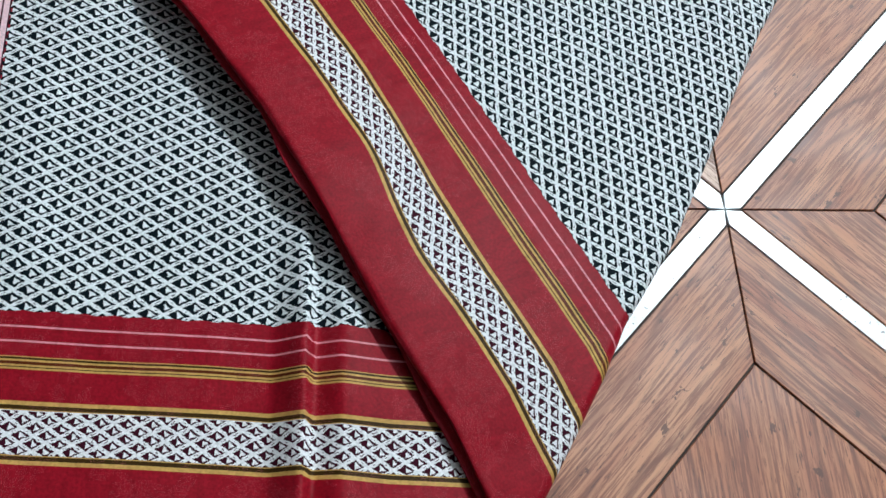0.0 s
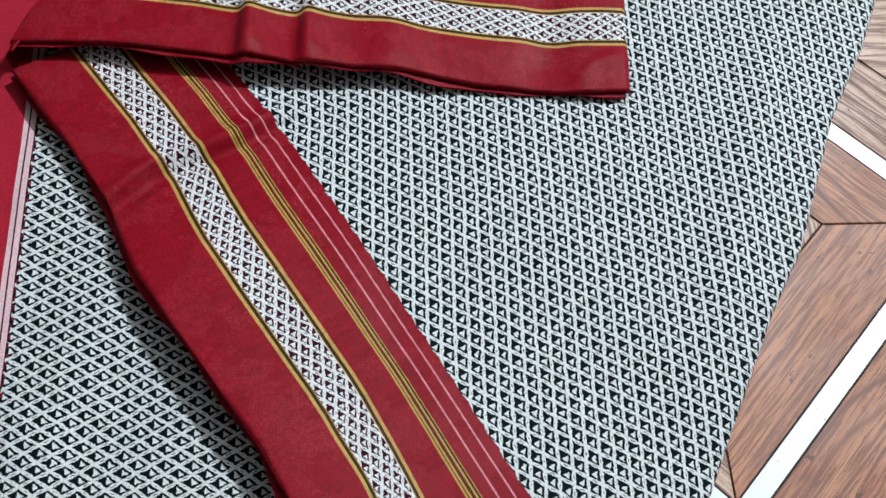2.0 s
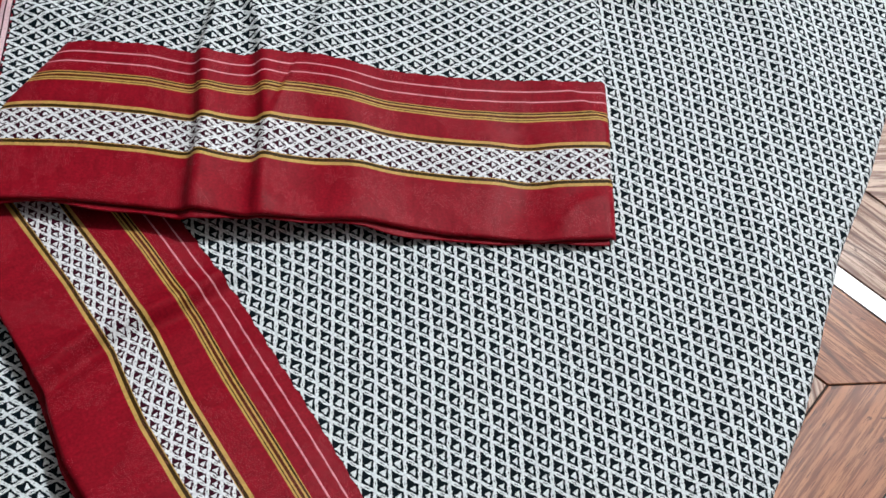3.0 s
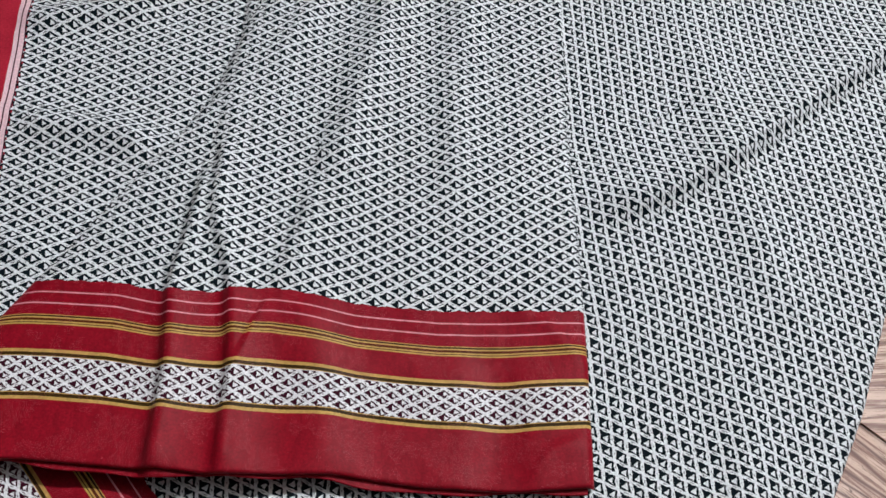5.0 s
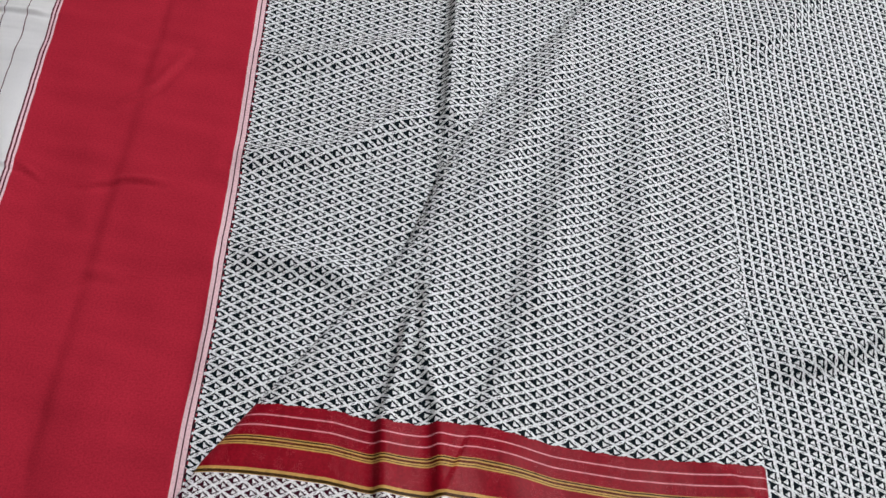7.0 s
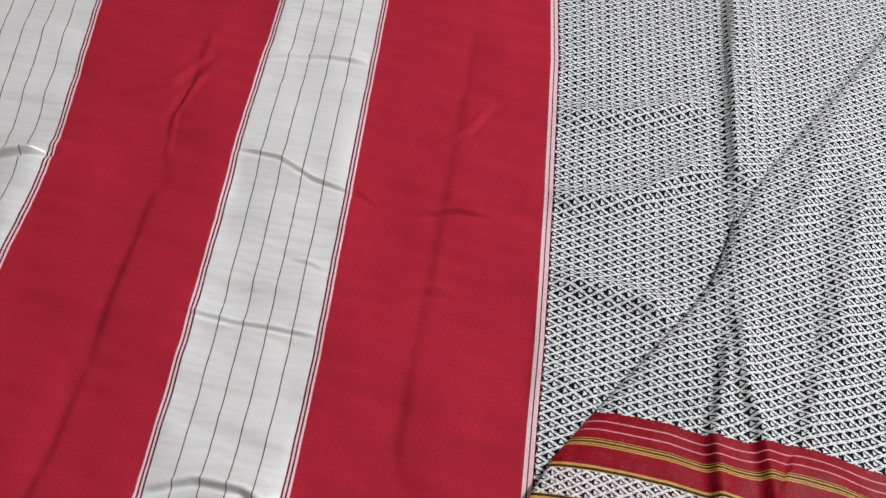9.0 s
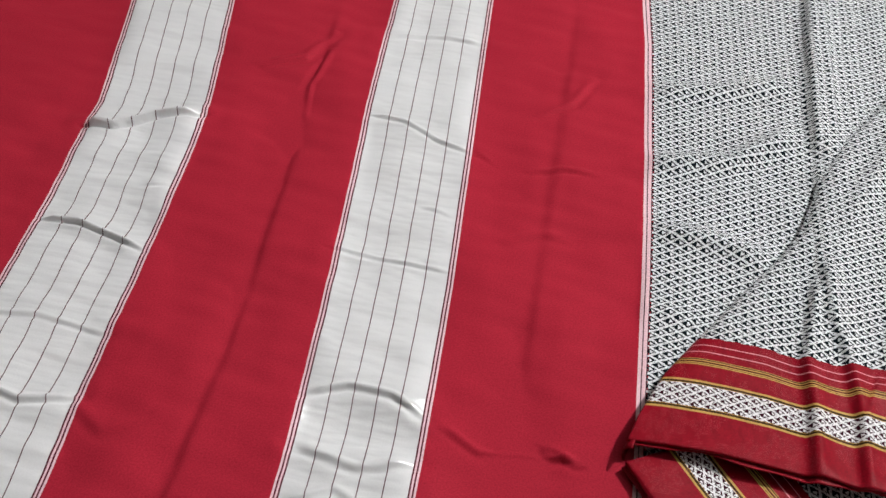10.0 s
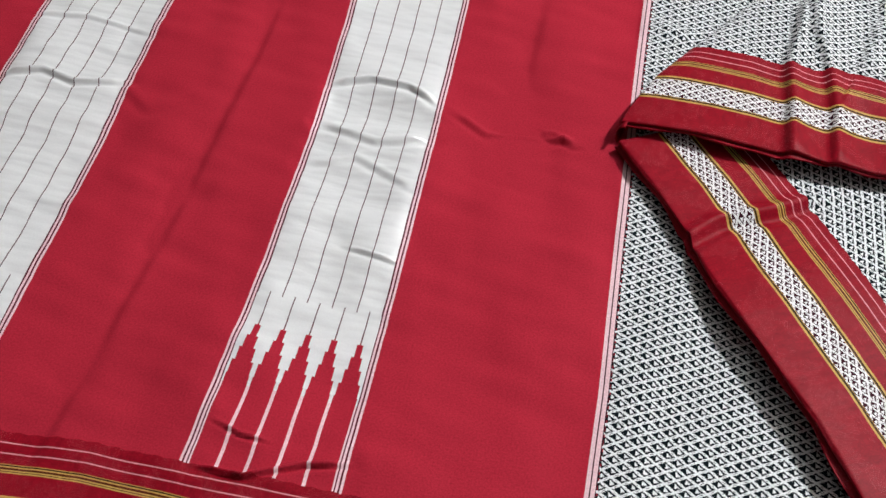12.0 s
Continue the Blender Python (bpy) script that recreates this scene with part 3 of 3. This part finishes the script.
def slope_down(y, e):
    """How far the upper fold sinks towards its slanting edge."""
    return (0.0010 + 0.0030 * np.clip((y - 0.60) / 0.06, 0, 1)) * (1 - np.clip(e / 0.014, 0, 1)) ** 2


def build_upper(name, shrink, drop, thick, label, under=False):
    vs = np.concatenate([[0, 0.0004, 0.001, 0.002, 0.0035], np.linspace(0.005, 0.30, 140), np.linspace(0.303, 0.69, 110)])
    rows = []
    for v in vs:
        y0 = 0.572 + v
        xl, xr = float(np.interp(y0, LEFT_Y, LEFT_X)), float(np.interp(y0, EDGE_Y, EDGE_X))
        xr = max(xr, xl + 0.02)
        d = columns(xr - xl, 160)
        if under:
            d = 0.003 + d * (xr - xl - 0.006) / (xr - xl)
        x = xl + d
        low = np.interp(x, WAVE_X, WAVE_LOW)
        grey = np.interp(x, GREY_X, GREY_Y)
        far = np.clip((v - BORDER) / 0.20, 0, 1)
        at = low + (grey - low) * min(v / BORDER, 1.0) + max(0.0, v - BORDER)
        at = at * (1 - far) + (0.572 + v) * far
        if under:
            at = at + (shrink + 0.0012 * np.sin(x * 55) + 0.0007 * np.sin(x * 141)) * (1 - min(v / 0.03, 1.0))
        rows.append(np.stack([x, at, x, np.full_like(x, v), d, (xr - xl) - d], -1))
    g = np.array(rows)
    X, Y, U, V, EL, ER = (g[..., k] for k in range(6))
    Z = upper_height(X, Y) - drop
    if not under:
        Z = Z - roll(EL, 0.0012 + 0.0030 * np.clip((Y - 0.61) / 0.05, 0, 1)) - slope_down(Y, EL) - roll(ER, 0.0035) - roll(V, 0.0012)
    Z = np.maximum(Z, 0.0088 if under else 0.0066)
    sheet(name, saree, M_FOLD, X, Y, Z, U, V, thick, label)


def build_loop():
    """The rounded fold along the slanting edge, where the lower cloth turns back as the upper one."""
    run = np.linspace(0.571, 1.20, 190)
    ang = np.radians(np.linspace(90, -88, 15))
    rows = []
    for k, y in enumerate(run):
        x = float(np.interp(y, LEFT_Y, LEFT_X)) + 0.0035
        dx, dy = float(np.interp(y + 0.02, LEFT_Y, LEFT_X) - np.interp(y - 0.02, LEFT_Y, LEFT_X)), 0.04
        n = math.hypot(dx, dy)
        nx, ny = -dy / n, dx / n
        top = float(upper_height(np.array([x]), np.array([y]))[0]) - 0.0002 - float(slope_down(y, 0.0028)) - 0.0020 * min(1.0, max(0.0, (y - 0.61) / 0.05))
        low = 0.0046
        r, mid = (top - low) / 2, (top + low) / 2
        out = 0.0048 + 0.0005 * math.sin(y * 90)
        rows.append(np.stack([x + nx * out * np.cos(ang), y + ny * out * np.cos(ang), mid + r * np.sin(ang), x - (math.pi / 2 - ang) * 0.004, np.full_like(ang, y - 0.572)], -1))
    g = np.array(rows)
    sheet("fold_loop", saree, M_FOLD, *(g[..., k] for k in range(5)), 0.0006, "rounded fold of the cloth")


build_loop()
build_upper("upper_fold", 0.0, 0.0, 0.0012, "grey cloth with a level maroon border")
build_upper("upper_lining", -0.0018, 0.0032, 0.0010, "maroon edge of the layer beneath", True)
build_upper("inner_lining", 0.0008, 0.0060, 0.0010, "maroon edge of the lowest layer", True)

# ---- tiled floor ----
PITCH, HALF, BOARD, GAP = 0.1985, 0.0052, 0.0450, 0.0005
ORIGIN, TURNED = Vector((0.208, 0.3575, 0)), 47.6
floor = part("floor", box(W, E, S, N, -0.06, -0.0010), M_GROUT, None)
tagged(floor, "glossy wood-look floor tiles with white lattice strips", "floor", kind="structure")
SPAN, CORE = PITCH - 2 * HALF, PITCH - 2 * HALF - 2 * BOARD


def piece_mesh(name, outline, turn, mat):
    """A flat tile piece with chamfered edges; its texture runs along x after the turn."""
    n, ins, deep = len(outline), 0.0004, -0.0012
    cx, cy = sum(p[0] for p in outline) / n, sum(p[1] for p in outline) / n
    inner = []
    for px, py in outline:
        k = math.hypot(px - cx, py - cy)
        inner.append((px - (px - cx) / k * ins, py - (py - cy) / k * ins, 0.0))
    verts = inner + [(px, py, -0.0003) for px, py in outline] + [(px, py, deep) for px, py in outline]
    faces = [list(range(n))]
    for r in (0, n):
        faces += [[r + i, r + n + i, r + n + (i + 1) % n, r + (i + 1) % n] for i in range(n)]
    c, s = math.cos(turn), math.sin(turn)
    uvs = [(x * c - y * s, x * s + y * c) for x, y, z in verts]
    data = bpy.data.meshes.new(name)
    data.from_pydata(verts, [], faces)
    data.materials.append(mat)
    layer = data.uv_layers.new(name="UVMap")
    for lp in data.loops:
        layer.data[lp.index].uv = uvs[lp.vertex_index]
    data.update()
    return data, verts, faces, uvs


h, k = SPAN / 2 - GAP, CORE / 2 + GAP
BOARD_OUT = [(-h + GAP, -SPAN / 2 + GAP), (h - GAP, -SPAN / 2 + GAP), (k - GAP, -CORE / 2 - GAP), (-k + GAP, -CORE / 2 - GAP)]
q = CORE / 2 - GAP
CORE_OUT = [(-q, -q), (q, -q), (q, q), (-q, q)]
a, b = SPAN / 2 - GAP, HALF - GAP
e = PITCH / 2 - 0.0003
STRIP_OUT = [(-e, 0), (-a, -b), (a, -b), (e, 0), (a, b), (-a, b)]
KINDS = {
    "board": piece_mesh("board", BOARD_OUT, 0.0, M_WOOD),
    "inlay": piece_mesh("inlay", CORE_OUT, radians(45), M_WOOD),
    "strip": piece_mesh("strip", STRIP_OUT, 0.0, M_STRIP),
}


def tile_pieces():
    frame_m = Matrix.Translation(ORIGIN) @ Matrix.Rotation(radians(TURNED), 4, "Z")
    for i in range(-22, 22):
        for j in range(-22, 22):
            mid = Matrix.Translation(((i + 0.5) * PITCH, (j + 0.5) * PITCH, 0))
            items = [("board", mid @ Matrix.Rotation(radians(90 * r), 4, "Z")) for r in range(4)]
            items.append(("inlay", mid @ Matrix.Rotation(radians(90 * ((i + j + 1) % 2)), 4, "Z")))
            items.append(("strip", Matrix.Translation(((i + 0.5) * PITCH, j * PITCH, 0))))
            items.append(("strip", Matrix.Translation((i * PITCH, (j + 0.5) * PITCH, 0)) @ Matrix.Rotation(radians(90), 4, "Z")))
            for kind, m in items:
                at = frame_m @ m
                x, y, _ = at.translation
                if W + 0.1 < x < E - 0.1 and S + 0.1 < y < N - 0.1:
                    yield kind, at


far_parts = {"wood": ([], [], []), "white": ([], [], [])}
for kind, at in tile_pieces():
    data, verts, faces, uvs = KINDS[kind]
    x, y, _ = at.translation
    if 0.05 < x < 0.62 and 0.10 < y < 0.95:
        ob = new(kind, data)
        ob.parent = floor
        ob.matrix_local = at
    else:
        vv, ff, uu = far_parts["wood" if kind in ("board", "inlay") else "white"]
        n = len(vv)
        vv += [tuple(at @ Vector(p)) for p in verts]
        ff += [[n + t for t in f] for f in faces]
        uu += uvs
for key, mat in (("wood", M_WOOD_FAR), ("white", M_STRIP)):
    vv, ff, uu = far_parts[key]
    tagged(mesh_object("far_boards" if key == "wood" else "far_strips", vv, ff, mat, floor, uu), kind="stuff")
